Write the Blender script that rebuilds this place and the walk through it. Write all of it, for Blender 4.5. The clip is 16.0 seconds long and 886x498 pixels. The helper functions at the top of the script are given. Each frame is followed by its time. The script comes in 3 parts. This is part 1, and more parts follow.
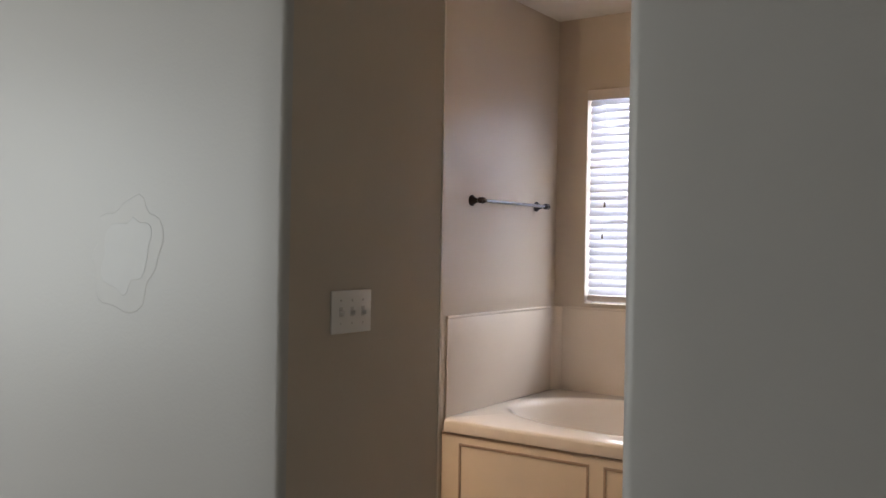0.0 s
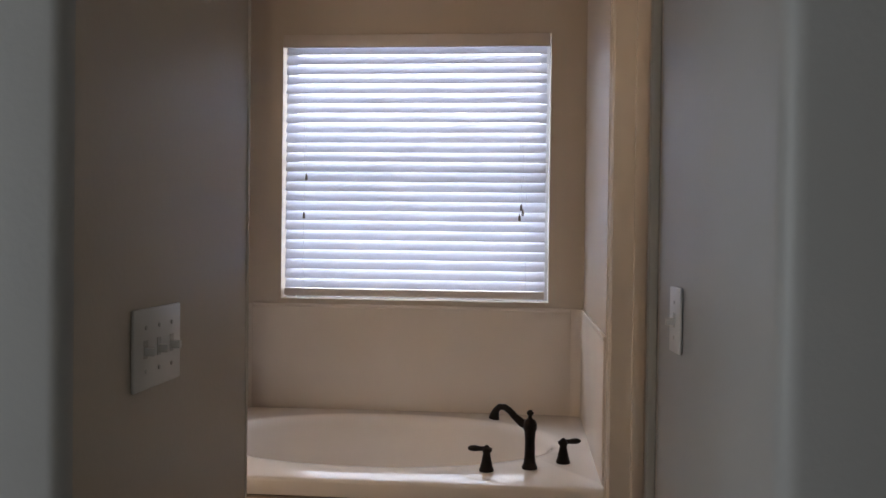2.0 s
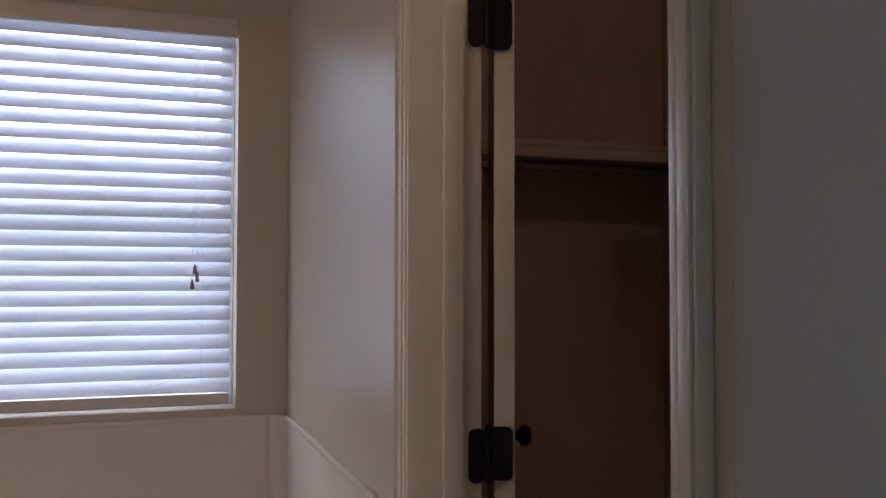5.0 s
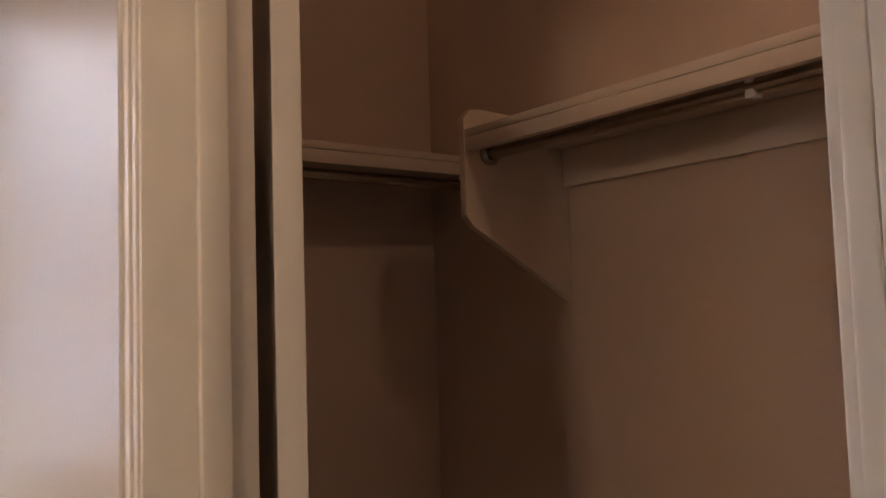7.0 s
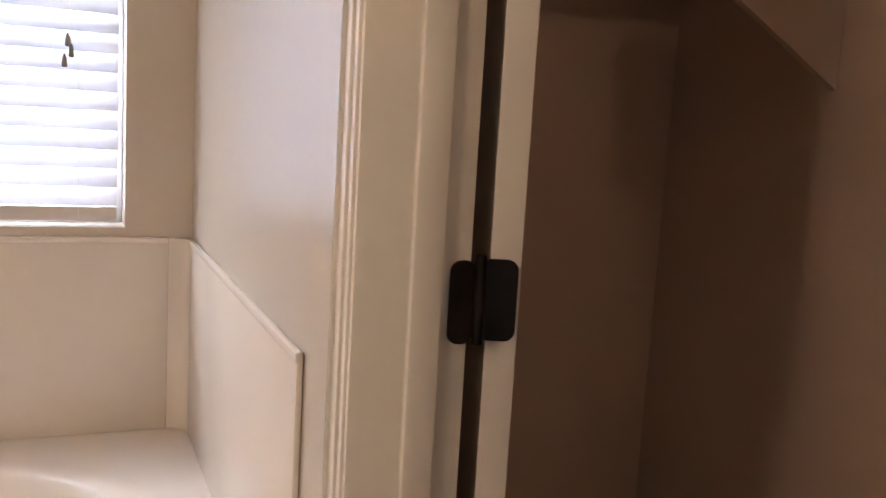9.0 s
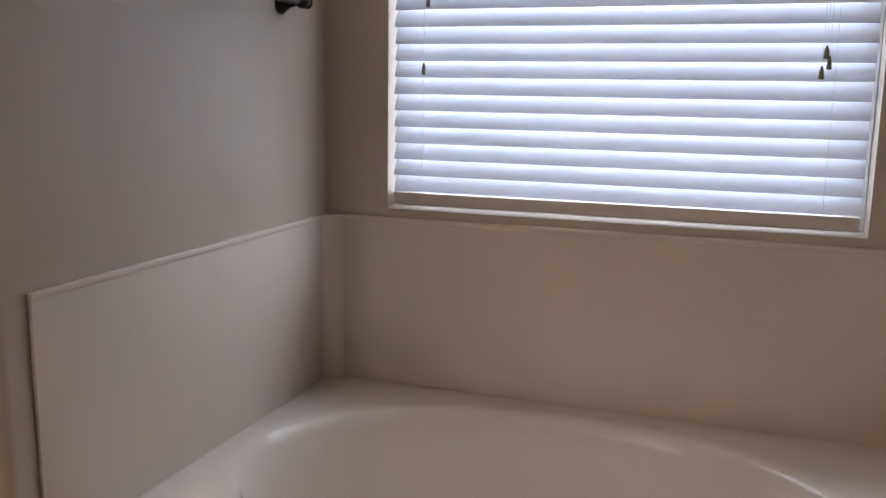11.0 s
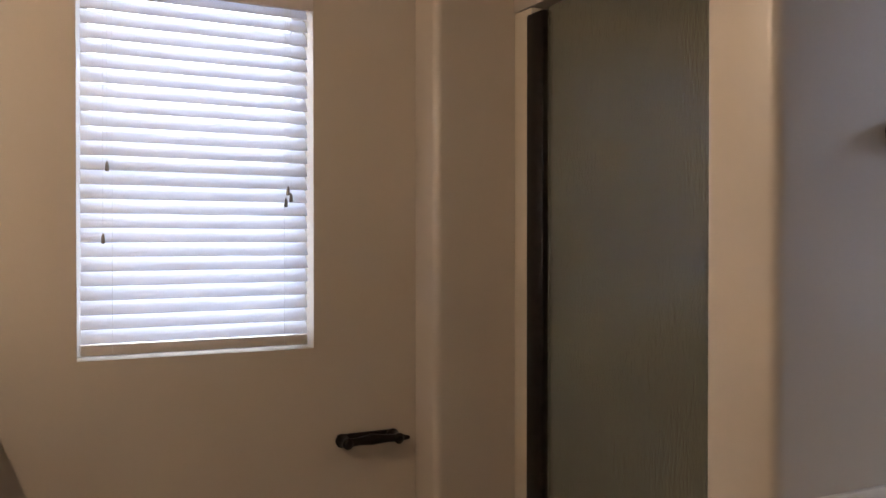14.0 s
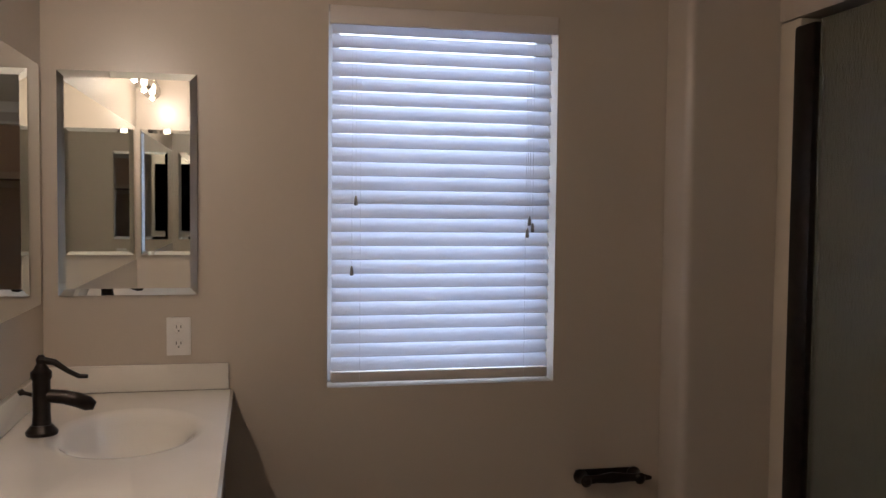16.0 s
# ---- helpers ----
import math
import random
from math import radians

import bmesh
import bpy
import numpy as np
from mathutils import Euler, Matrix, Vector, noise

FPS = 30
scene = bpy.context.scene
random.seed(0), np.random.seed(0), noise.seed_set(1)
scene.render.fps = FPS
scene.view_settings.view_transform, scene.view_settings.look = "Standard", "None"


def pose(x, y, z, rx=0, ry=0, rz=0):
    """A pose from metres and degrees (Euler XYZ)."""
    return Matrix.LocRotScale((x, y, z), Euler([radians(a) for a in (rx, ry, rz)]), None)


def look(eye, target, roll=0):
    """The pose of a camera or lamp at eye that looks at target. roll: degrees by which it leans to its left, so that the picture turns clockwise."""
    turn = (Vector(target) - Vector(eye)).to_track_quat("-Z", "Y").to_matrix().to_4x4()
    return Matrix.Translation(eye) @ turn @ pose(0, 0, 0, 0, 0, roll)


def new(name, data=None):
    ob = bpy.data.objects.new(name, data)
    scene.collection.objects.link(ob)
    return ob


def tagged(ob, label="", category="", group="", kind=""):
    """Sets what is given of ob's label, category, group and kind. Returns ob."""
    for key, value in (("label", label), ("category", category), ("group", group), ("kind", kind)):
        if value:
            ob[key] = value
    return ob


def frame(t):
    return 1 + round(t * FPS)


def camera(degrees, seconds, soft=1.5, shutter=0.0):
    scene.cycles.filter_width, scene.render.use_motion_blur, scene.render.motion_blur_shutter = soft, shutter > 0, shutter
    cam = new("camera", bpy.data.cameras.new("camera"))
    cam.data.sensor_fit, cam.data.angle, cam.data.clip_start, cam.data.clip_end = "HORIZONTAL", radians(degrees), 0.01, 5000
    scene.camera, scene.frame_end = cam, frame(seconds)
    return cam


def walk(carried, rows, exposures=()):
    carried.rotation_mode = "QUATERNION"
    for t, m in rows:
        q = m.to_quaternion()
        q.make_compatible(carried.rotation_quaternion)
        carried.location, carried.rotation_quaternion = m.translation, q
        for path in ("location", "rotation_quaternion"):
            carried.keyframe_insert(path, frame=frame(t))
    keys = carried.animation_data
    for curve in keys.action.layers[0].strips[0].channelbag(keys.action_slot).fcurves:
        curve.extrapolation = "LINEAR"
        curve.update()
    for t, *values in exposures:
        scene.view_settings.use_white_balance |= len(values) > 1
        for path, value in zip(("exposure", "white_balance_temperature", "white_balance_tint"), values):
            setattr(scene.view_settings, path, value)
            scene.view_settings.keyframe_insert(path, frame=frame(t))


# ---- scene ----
cam = camera(53.0, 16.0)
PATH = [
    (0, (0.767, -4.486, 1.278), (-0.358, -2.833, 1.272), 1.0),
    (0.5, (0.401, -4.256, 1.249), (-0.523, -2.482, 1.246), -0.2),
    (1, (0.122, -4.153, 1.264), (-0.536, -2.265, 1.234), 0.6),
    (1.5, (-0.074, -4.04, 1.257), (-0.505, -2.087, 1.227), 1.0),
    (2, (-0.261, -3.886, 1.262), (-0.442, -1.894, 1.234), 0.7),
    (2.5, (-0.429, -3.689, 1.261), (-0.334, -1.691, 1.241), 0.5),
    (3, (-0.483, -3.562, 1.263), (-0.204, -1.582, 1.243), 0.7),
    (5.5, (-0.389, -2.536, 1.395), (0.353, -0.681, 1.488), -0.2),
    (6, (-0.342, -2.399, 1.413), (0.535, -0.605, 1.525), -0.3),
    (6.5, (-0.341, -2.298, 1.408), (0.743, -0.622, 1.538), -0.4),
    (7, (-0.322, -2.249, 1.347), (0.883, -0.66, 1.498), -1.8),
    (7.5, (-0.259, -2.21, 1.327), (0.935, -0.605, 1.323), -1.7),
    (8, (-0.219, -2.162, 1.254), (0.907, -0.512, 1.154), 0.8),
    (10.3, (-0.398, -2.187, 1.249), (-0.47, -0.231, 0.836), 1.1),
    (10.5, (-0.403, -2.196, 1.257), (-0.641, -0.25, 0.861), 0.9),
    (11, (-0.399, -2.206, 1.296), (-1.054, -0.35, 0.945), 0.9),
    (11.5, (-0.456, -2.126, 1.305), (-1.464, -0.418, 1.051), 0.3),
    (12, (-0.542, -2.109, 1.327), (-1.786, -0.552, 1.162), 0.5),
    (12.5, (-0.582, -2.123, 1.335), (-2.017, -0.734, 1.236), 0.6),
    (13, (-0.594, -2.142, 1.348), (-2.174, -0.917, 1.276), 0.6),
    (13.5, (-0.609, -2.155, 1.381), (-2.296, -1.083, 1.306), 0.2),
    (14, (-0.629, -2.156, 1.333), (-2.397, -1.222, 1.313), -0.0),
    (14.5, (-0.661, -2.084, 1.431), (-2.503, -1.308, 1.366), 0.5),
    (15, (-0.671, -2.053, 1.494), (-2.564, -1.414, 1.398), 0.9),
    (15.5, (-0.686, -2.043, 1.528), (-2.62, -1.544, 1.419), 0.8),
    (15.8, (-0.689, -2.062, 1.527), (-2.639, -1.628, 1.427), 0.5),
    (16, (-0.707, -2.11, 1.539), (-2.661, -1.694, 1.442), 0.6),
]
EXPOSURES = [(0.0, 0.9, 6800, 14), (1.0, 0.65, 6600, 14), (2.5, 0.0, 6150, 14), (3.0, -0.1, 6000, 14), (5.5, -0.05, 6000, 14), (6.5, 0.6, 6500, 16), (7.0, 1.05, 6800, 18), (7.5, 1.6, 6850, 20), (8.0, 2.3, 6800, 22), (8.5, 2.0, 6700, 19), (9.3, 0.95, 6500, 14), (10.3, 0.55, 6450, 14), (11.0, 0.12, 6200, 13), (12.0, -0.25, 6000, 12), (12.5, 0.0, 6200, 12), (13.5, 0.3, 6300, 12), (14.5, -0.1, 5950, 12), (16.0, -0.6, 5600, 12)]
walk(cam, [(t, look(eye, target, roll)) for t, eye, target, roll in PATH], EXPOSURES)

# ---- light ----
world = bpy.data.worlds.new("sky")
scene.world = world
world.use_nodes = True
sky = world.node_tree.nodes.new("ShaderNodeTexSky")
sky.sky_type, sky.sun_disc = "NISHITA", False
sky.sun_elevation, sky.sun_rotation = radians(50), radians(170)
world.node_tree.links.new(sky.outputs["Color"], world.node_tree.nodes["Background"].inputs["Color"])
world.node_tree.nodes["Background"].inputs["Strength"].default_value = 0.06


def lamp(name, kind, m, power, col, **kw):
    d = bpy.data.lights.new(name, kind)
    d.energy, d.color = power, col
    for k, v in kw.items():
        if k == "size":
            d.shape, d.size, d.size_y = "RECTANGLE", v[0], v[1]
        elif k == "radius":
            d.shadow_soft_size = v
        elif k == "angle":
            d.angle = v
    ob = new(name, d)
    ob.matrix_basis = m
    return ob


lamp("sun", "SUN", look((0, -10, 12), (1.5, 0, 0)), 2.5, (1.0, 0.95, 0.88), angle=radians(0.5))
# daylight in the openings of the windows
lamp("daylight_tub_window", "AREA", look((-0.75, 0.30, 1.60), (-0.75, -1.0, 1.5)), 31, (0.86, 0.92, 1.0), size=(1.3, 1.3))
lamp("daylight_west_window", "AREA", look((-3.74, -1.41, 1.60), (-2.4, -1.41, 1.5)), 22, (0.86, 0.92, 1.0), size=(0.85, 1.3))
lamp("daylight_bedroom_window", "AREA", look((-3.93, -5.05, 1.4), (-1.5, -4.6, 1.3)), 34, (0.88, 0.98, 1.0), size=(2.2, 1.5))
# bulbs of the vanity light
for bx in (-2.32, -2.0, -1.68):
    lamp("bulb_light", "POINT", pose(bx, -2.583, 2.038), 8, (1.0, 0.76, 0.53), radius=0.012)

# ---- materials ----
def mat(name, col, rough=0.5, metal=0.0, var=0.06, scale=6.0, bump=0.0, bscale=120.0, grime=None, coat=0.0, spec=0.5):
    m = bpy.data.materials.new(name)
    m.use_nodes = True
    nt = m.node_tree
    b = nt.nodes["Principled BSDF"]
    b.inputs["Metallic"].default_value = metal
    b.inputs["Specular IOR Level"].default_value = spec
    b.inputs["Coat Weight"].default_value = coat
    co = nt.nodes.new("ShaderNodeTexCoord")
    n1 = nt.nodes.new("ShaderNodeTexNoise")
    n1.inputs["Scale"].default_value, n1.inputs["Detail"].default_value = scale, 1.5 if scale < 4 else 5
    nt.links.new(co.outputs["Object"], n1.inputs["Vector"])
    ramp = nt.nodes.new("ShaderNodeValToRGB")
    lo = [max(0, c * (1 - var)) for c in col]
    hi = [min(1, c * (1 + var)) for c in col]
    ramp.color_ramp.elements[0].position, ramp.color_ramp.elements[0].color = 0.3, (*lo, 1)
    ramp.color_ramp.elements[1].position, ramp.color_ramp.elements[1].color = 0.7, (*hi, 1)
    nt.links.new(n1.outputs["Fac"], ramp.inputs["Fac"])
    out = ramp.outputs["Color"]
    if grime:
        n3 = nt.nodes.new("ShaderNodeTexNoise")
        n3.inputs["Scale"].default_value, n3.inputs["Detail"].default_value = 1.7, 7
        nt.links.new(co.outputs["Object"], n3.inputs["Vector"])
        r3 = nt.nodes.new("ShaderNodeMapRange")
        r3.inputs["From Min"].default_value, r3.inputs["From Max"].default_value = 0.52, 0.75
        r3.inputs["To Max"].default_value = 0.35
        nt.links.new(n3.outputs["Fac"], r3.inputs["Value"])
        mx = nt.nodes.new("ShaderNodeMix")
        mx.data_type = "RGBA"
        nt.links.new(r3.outputs["Result"], mx.inputs["Factor"])
        nt.links.new(out, mx.inputs["A"])
        mx.inputs["B"].default_value = (*grime, 1)
        out = mx.outputs["Result"]
    nt.links.new(out, b.inputs["Base Color"])
    rr = nt.nodes.new("ShaderNodeMapRange")
    rr.inputs["To Min"].default_value, rr.inputs["To Max"].default_value = max(0.02, rough - 0.03), min(1, rough + 0.03)
    nt.links.new(n1.outputs["Fac"], rr.inputs["Value"])
    nt.links.new(rr.outputs["Result"], b.inputs["Roughness"])
    if bump:
        n2 = nt.nodes.new("ShaderNodeTexNoise")
        n2.inputs["Scale"].default_value, n2.inputs["Detail"].default_value = bscale, 3
        nt.links.new(co.outputs["Object"], n2.inputs["Vector"])
        bp = nt.nodes.new("ShaderNodeBump")
        bp.inputs["Strength"].default_value, bp.inputs["Distance"].default_value = bump, 0.004
        nt.links.new(n2.outputs["Fac"], bp.inputs["Height"])
        nt.links.new(bp.outputs["Normal"], b.inputs["Normal"])
    return m


M_WALL = mat("wall_paint", (0.52, 0.45, 0.375), 0.30, var=0.02, scale=1.1, bump=0.10, bscale=90)
M_BED = mat("bedroom_paint", (0.46, 0.45, 0.44), 0.45, var=0.02, scale=1.1, bump=0.12, bscale=90)
M_CEIL = mat("ceiling_paint", (0.75, 0.72, 0.66), 0.8, var=0.04, bump=0.6, bscale=60)
M_TRIM = mat("trim_gloss_paint", (0.74, 0.68, 0.60), 0.22, var=0.03, scale=8, bump=0.05, bscale=40)
M_TUB = mat("tub_acrylic", (0.76, 0.70, 0.64), 0.10, var=0.02, scale=3, coat=0.3)
M_SURR = mat("surround_panel", (0.68, 0.61, 0.54), 0.25, var=0.025, scale=3, bump=0.05, bscale=30)
M_SKIRT = mat("skirt_panel", (0.76, 0.67, 0.56), 0.3, var=0.03, scale=5)
M_BRONZE = mat("oil_rubbed_bronze", (0.018, 0.013, 0.011), 0.35, metal=0.7, var=0.35, scale=30, bump=0.1, bscale=200)
M_STEEL = mat("brushed_rail", (0.15, 0.15, 0.17), 0.25, metal=1.0, var=0.03, scale=3)
M_CHROME = mat("chrome_rod", (0.45, 0.42, 0.38), 0.22, metal=1.0, var=0.1, scale=40)
M_PLATE = mat("white_plastic_plate", (0.76, 0.73, 0.70), 0.3, var=0.02, scale=10)
M_DARK = mat("dark_slot", (0.03, 0.03, 0.03), 0.6, var=0.2)
M_SHELF = mat("closet_shelf_paint", (0.66, 0.54, 0.45), 0.45, var=0.04, scale=5, bump=0.1)
# same tan as the other walls, reddened and lightened to carry the closet's warm light
M_CLOSET = mat("wall_paint_warm_lit", (0.60, 0.45, 0.36), 0.5, var=0.04, scale=3, bump=0.3, bscale=90)
M_DOOR = mat("door_paint", (0.74, 0.67, 0.60), 0.3, var=0.03, scale=6, bump=0.05)
M_EDGE = mat("raw_door_rim", (0.18, 0.10, 0.07), 0.6, var=0.2, scale=20)
M_COUNTER = mat("cultured_marble", (0.78, 0.73, 0.66), 0.08, var=0.03, scale=5, coat=0.4)
M_CAB = mat("dark_cabinet_wood", (0.10, 0.055, 0.035), 0.4, var=0.35, scale=14, bump=0.15, bscale=60)
M_FLOOR = mat("vinyl_floor", (0.42, 0.33, 0.24), 0.4, var=0.12, scale=5, bump=0.1)
M_CARPET = mat("beige_carpet", (0.50, 0.42, 0.34), 0.95, var=0.15, scale=40, bump=1.0, bscale=300)
M_ROD = mat("blind_rod_plastic", (0.20, 0.18, 0.15), 0.4, var=0.1)
M_CORD = mat("blind_cord", (0.80, 0.80, 0.80), 0.7, var=0.05)
M_SHOWER = mat("shower_stall_shell", (0.74, 0.70, 0.60), 0.35, var=0.03)
M_SHFRAME = mat("stall_edge_gelcoat", (0.66, 0.58, 0.47), 0.25, var=0.03)
M_VINYL = mat("window_vinyl", (0.8, 0.8, 0.8), 0.35, var=0.02)


def blind_mat():
    m = bpy.data.materials.new("blind_slat_vinyl")
    m.use_nodes = True
    nt = m.node_tree
    b = nt.nodes["Principled BSDF"]
    b.inputs["Base Color"].default_value = (0.80, 0.81, 0.84, 1)
    b.inputs["Roughness"].default_value = 0.4
    tr = nt.nodes.new("ShaderNodeBsdfTranslucent")
    tr.inputs["Color"].default_value = (0.80, 0.83, 0.92, 1)
    mix = nt.nodes.new("ShaderNodeMixShader")
    mix.inputs["Fac"].default_value = SLAT_GLOW
    nt.links.new(b.outputs[0], mix.inputs[1])
    nt.links.new(tr.outputs[0], mix.inputs[2])
    nt.links.new(mix.outputs[0], nt.nodes["Material Output"].inputs["Surface"])
    return m


SLAT_GLOW = 0.30
M_SLAT = blind_mat()
# darker than the slats: shade of opaque rails against daylight is mixed into the colour
M_RAIL = mat("blind_rail_shaded_vinyl", (0.62, 0.56, 0.52), 0.35, var=0.02)


def mirror_mat():
    m = bpy.data.materials.new("mirror_silver")
    m.use_nodes = True
    b = m.node_tree.nodes["Principled BSDF"]
    b.inputs["Base Color"].default_value = (0.86, 0.88, 0.86, 1)
    b.inputs["Metallic"].default_value, b.inputs["Roughness"].default_value = 1.0, 0.01
    return m


M_MIRROR = mirror_mat()


def glass_mat(name, col, rough, bump, haze=0.0):
    m = bpy.data.materials.new(name)
    m.use_nodes = True
    nt = m.node_tree
    b = nt.nodes["Principled BSDF"]
    b.inputs["Base Color"].default_value = (*col, 1)
    b.inputs["Transmission Weight"].default_value, b.inputs["Roughness"].default_value = 1.0, rough
    b.inputs["IOR"].default_value = 1.45
    if bump:
        co = nt.nodes.new("ShaderNodeTexCoord")
        mp = nt.nodes.new("ShaderNodeMapping")
        mp.inputs["Scale"].default_value = (1, 1, 0.22)
        n = nt.nodes.new("ShaderNodeTexNoise")
        n.inputs["Scale"].default_value, n.inputs["Detail"].default_value = 110, 4
        bp = nt.nodes.new("ShaderNodeBump")
        bp.inputs["Strength"].default_value, bp.inputs["Distance"].default_value = bump, 0.006
        nt.links.new(co.outputs["Object"], mp.inputs["Vector"])
        nt.links.new(mp.outputs["Vector"], n.inputs["Vector"])
        nt.links.new(n.outputs["Fac"], bp.inputs["Height"])
        nt.links.new(bp.outputs["Normal"], b.inputs["Normal"])
    if haze:
        d = nt.nodes.new("ShaderNodeBsdfDiffuse")
        d.inputs["Color"].default_value = (0.30, 0.29, 0.22, 1)
        mix = nt.nodes.new("ShaderNodeMixShader")
        mix.inputs["Fac"].default_value = haze
        nt.links.new(b.outputs[0], mix.inputs[1])
        nt.links.new(d.outputs[0], mix.inputs[2])
        nt.links.new(mix.outputs[0], nt.nodes["Material Output"].inputs["Surface"])
    return m


M_RAIN = glass_mat("rain_glass", (0.86, 0.88, 0.78), 0.15, 0.5, 0.30)
M_PANE = glass_mat("clear_glass", (0.97, 0.98, 0.98), 0.0, 0)
M_BULBGLASS = glass_mat("bulb_glass", (1, 0.98, 0.94), 0.0, 0)


def glow(name, col, power):
    m = bpy.data.materials.new(name)
    m.use_nodes = True
    b = m.node_tree.nodes["Principled BSDF"]
    b.inputs["Base Color"].default_value = (*col, 1)
    b.inputs["Emission Color"].default_value, b.inputs["Emission Strength"].default_value = (*col, 1), power
    return m


M_FILAMENT = glow("bulb_filament", (1.0, 0.80, 0.55), 60.0)


# ---- mesh helpers ----
def box(bm, x0, x1, y0, y1, z0, z1, bevel=0.0, seg=2):
    r = bmesh.ops.create_cube(bm, size=1)
    for v in r["verts"]:
        v.co = Vector((x0 + (v.co.x + 0.5) * (x1 - x0), y0 + (v.co.y + 0.5) * (y1 - y0), z0 + (v.co.z + 0.5) * (z1 - z0)))
    if bevel:
        es = list({e for v in r["verts"] for e in v.link_edges})
        bmesh.ops.bevel(bm, geom=es, offset=bevel, segments=seg, affect="EDGES", profile=0.5)
    return bm


def cyl(bm, a, b, r0, r1=None, n=20):
    a, b = Vector(a), Vector(b)
    d = b - a
    m = Matrix.Translation((a + b) / 2) @ d.to_track_quat("Z", "Y").to_matrix().to_4x4()
    bmesh.ops.create_cone(bm, cap_ends=True, segments=n, radius1=r0, radius2=r0 if r1 is None else r1, depth=d.length, matrix=m)
    return bm


def lathe(bm, profile, origin=(0, 0, 0), axis=(0, 0, 1), n=28):
    q = Vector(axis).to_track_quat("Z", "Y").to_matrix()
    rings = []
    for r, h in profile:
        rings.append([bm.verts.new(Vector(origin) + q @ Vector((r * math.cos(2 * math.pi * i / n), r * math.sin(2 * math.pi * i / n), h))) for i in range(n)])
    for p, s in zip(rings, rings[1:]):
        for i in range(n):
            bm.faces.new((p[i], p[(i + 1) % n], s[(i + 1) % n], s[i]))
    bm.faces.new(list(reversed(rings[0])))
    bm.faces.new(rings[-1])
    return bm


def sweep(bm, pts, radii, n=14):
    pts = [Vector(p) for p in pts]
    rings = []
    for i, p in enumerate(pts):
        d = (pts[min(i + 1, len(pts) - 1)] - pts[max(i - 1, 0)]).normalized()
        q = d.to_track_quat("Z", "Y").to_matrix()
        rings.append([bm.verts.new(p + q @ Vector((radii[i] * math.cos(2 * math.pi * k / n), radii[i] * math.sin(2 * math.pi * k / n), 0))) for k in range(n)])
    for p, s in zip(rings, rings[1:]):
        for i in range(n):
            bm.faces.new((p[i], p[(i + 1) % n], s[(i + 1) % n], s[i]))
    bm.faces.new(list(reversed(rings[0])))
    bm.faces.new(rings[-1])
    return bm


def mesh_ob(name, bm, material, smooth=False):
    bmesh.ops.recalc_face_normals(bm, faces=bm.faces)
    me = bpy.data.meshes.new(name)
    bm.to_mesh(me)
    bm.free()
    me.materials.append(material)
    if smooth:
        for p in me.polygons:
            p.use_smooth = True
        me.set_sharp_from_angle(angle=radians(40))
    return new(name, me)


def part(name, bm, material, parent, label="", smooth=True):
    ob = mesh_ob(name, bm, material, smooth)
    ob.parent = parent
    if label:
        ob["label"] = label
    return ob


def thing(name, label, category, at=(0, 0, 0), group=""):
    ob = new(name)
    ob.empty_display_size = 0.05
    ob.location = at
    return tagged(ob, label, category, group)


def slab(name, material, label, *dims, round_at=(), radius=0.018, category=""):
    """A plain slab; the upright edges at the plan points in round_at are bull-nosed."""
    bm = box(bmesh.new(), *dims)
    near = [e for e in bm.edges if any(all(math.hypot(v.co.x - x, v.co.y - y) < 0.004 for v in e.verts) for x, y in round_at)]
    if near:
        bmesh.ops.bevel(bm, geom=near, offset=radius, segments=5, affect="EDGES", profile=0.5)
    ob = mesh_ob(name, bm, material, bool(near))
    return tagged(ob, label, category or name.split("_")[0], kind="structure")


def wall_with_holes(name, material, label, axis, at0, at1, u0, u1, z0, z1, holes, bevel=0.0):
    """A wall slab from at0 to at1 along its normal axis, spanning u0 to u1, with rectangular holes (ua, ub, za, zb) right through it."""
    us = sorted({u0, u1, *[h[0] for h in holes], *[h[1] for h in holes]})
    zs = sorted({z0, z1, *[h[2] for h in holes], *[h[3] for h in holes]})
    solid = {}
    for i in range(len(us) - 1):
        for k in range(len(zs) - 1):
            cu, cz = (us[i] + us[i + 1]) / 2, (zs[k] + zs[k + 1]) / 2
            solid[i, k] = not any(h[0] < cu < h[1] and h[2] < cz < h[3] for h in holes)
    bm = bmesh.new()
    cache = {}

    def v(w, u, z):
        key = (w, u, z)
        if key not in cache:
            cache[key] = bm.verts.new((w, u, z) if axis == "x" else (u, w, z))
        return cache[key]

    for (i, k), s in solid.items():
        if not s:
            continue
        a, b, c, d = us[i], us[i + 1], zs[k], zs[k + 1]
        for w in (at0, at1):
            bm.faces.new((v(w, a, c), v(w, b, c), v(w, b, d), v(w, a, d)))
        for (di, dk, p, q) in ((-1, 0, (a, c), (a, d)), (1, 0, (b, c), (b, d)), (0, -1, (a, c), (b, c)), (0, 1, (a, d), (b, d))):
            if not solid.get((i + di, k + dk), False):
                bm.faces.new((v(at0, *p), v(at1, *p), v(at1, *q), v(at0, *q)))
    bmesh.ops.recalc_face_normals(bm, faces=bm.faces)
    if bevel:
        sharp = [e for e in bm.edges if len(e.link_faces) == 2 and e.calc_face_angle() > 1.0]
        bmesh.ops.bevel(bm, geom=sharp, offset=bevel, segments=4, affect="EDGES", profile=0.5)
    ob = mesh_ob(name, bm, material, bevel > 0)
    return tagged(ob, label, "wall", kind="structure")


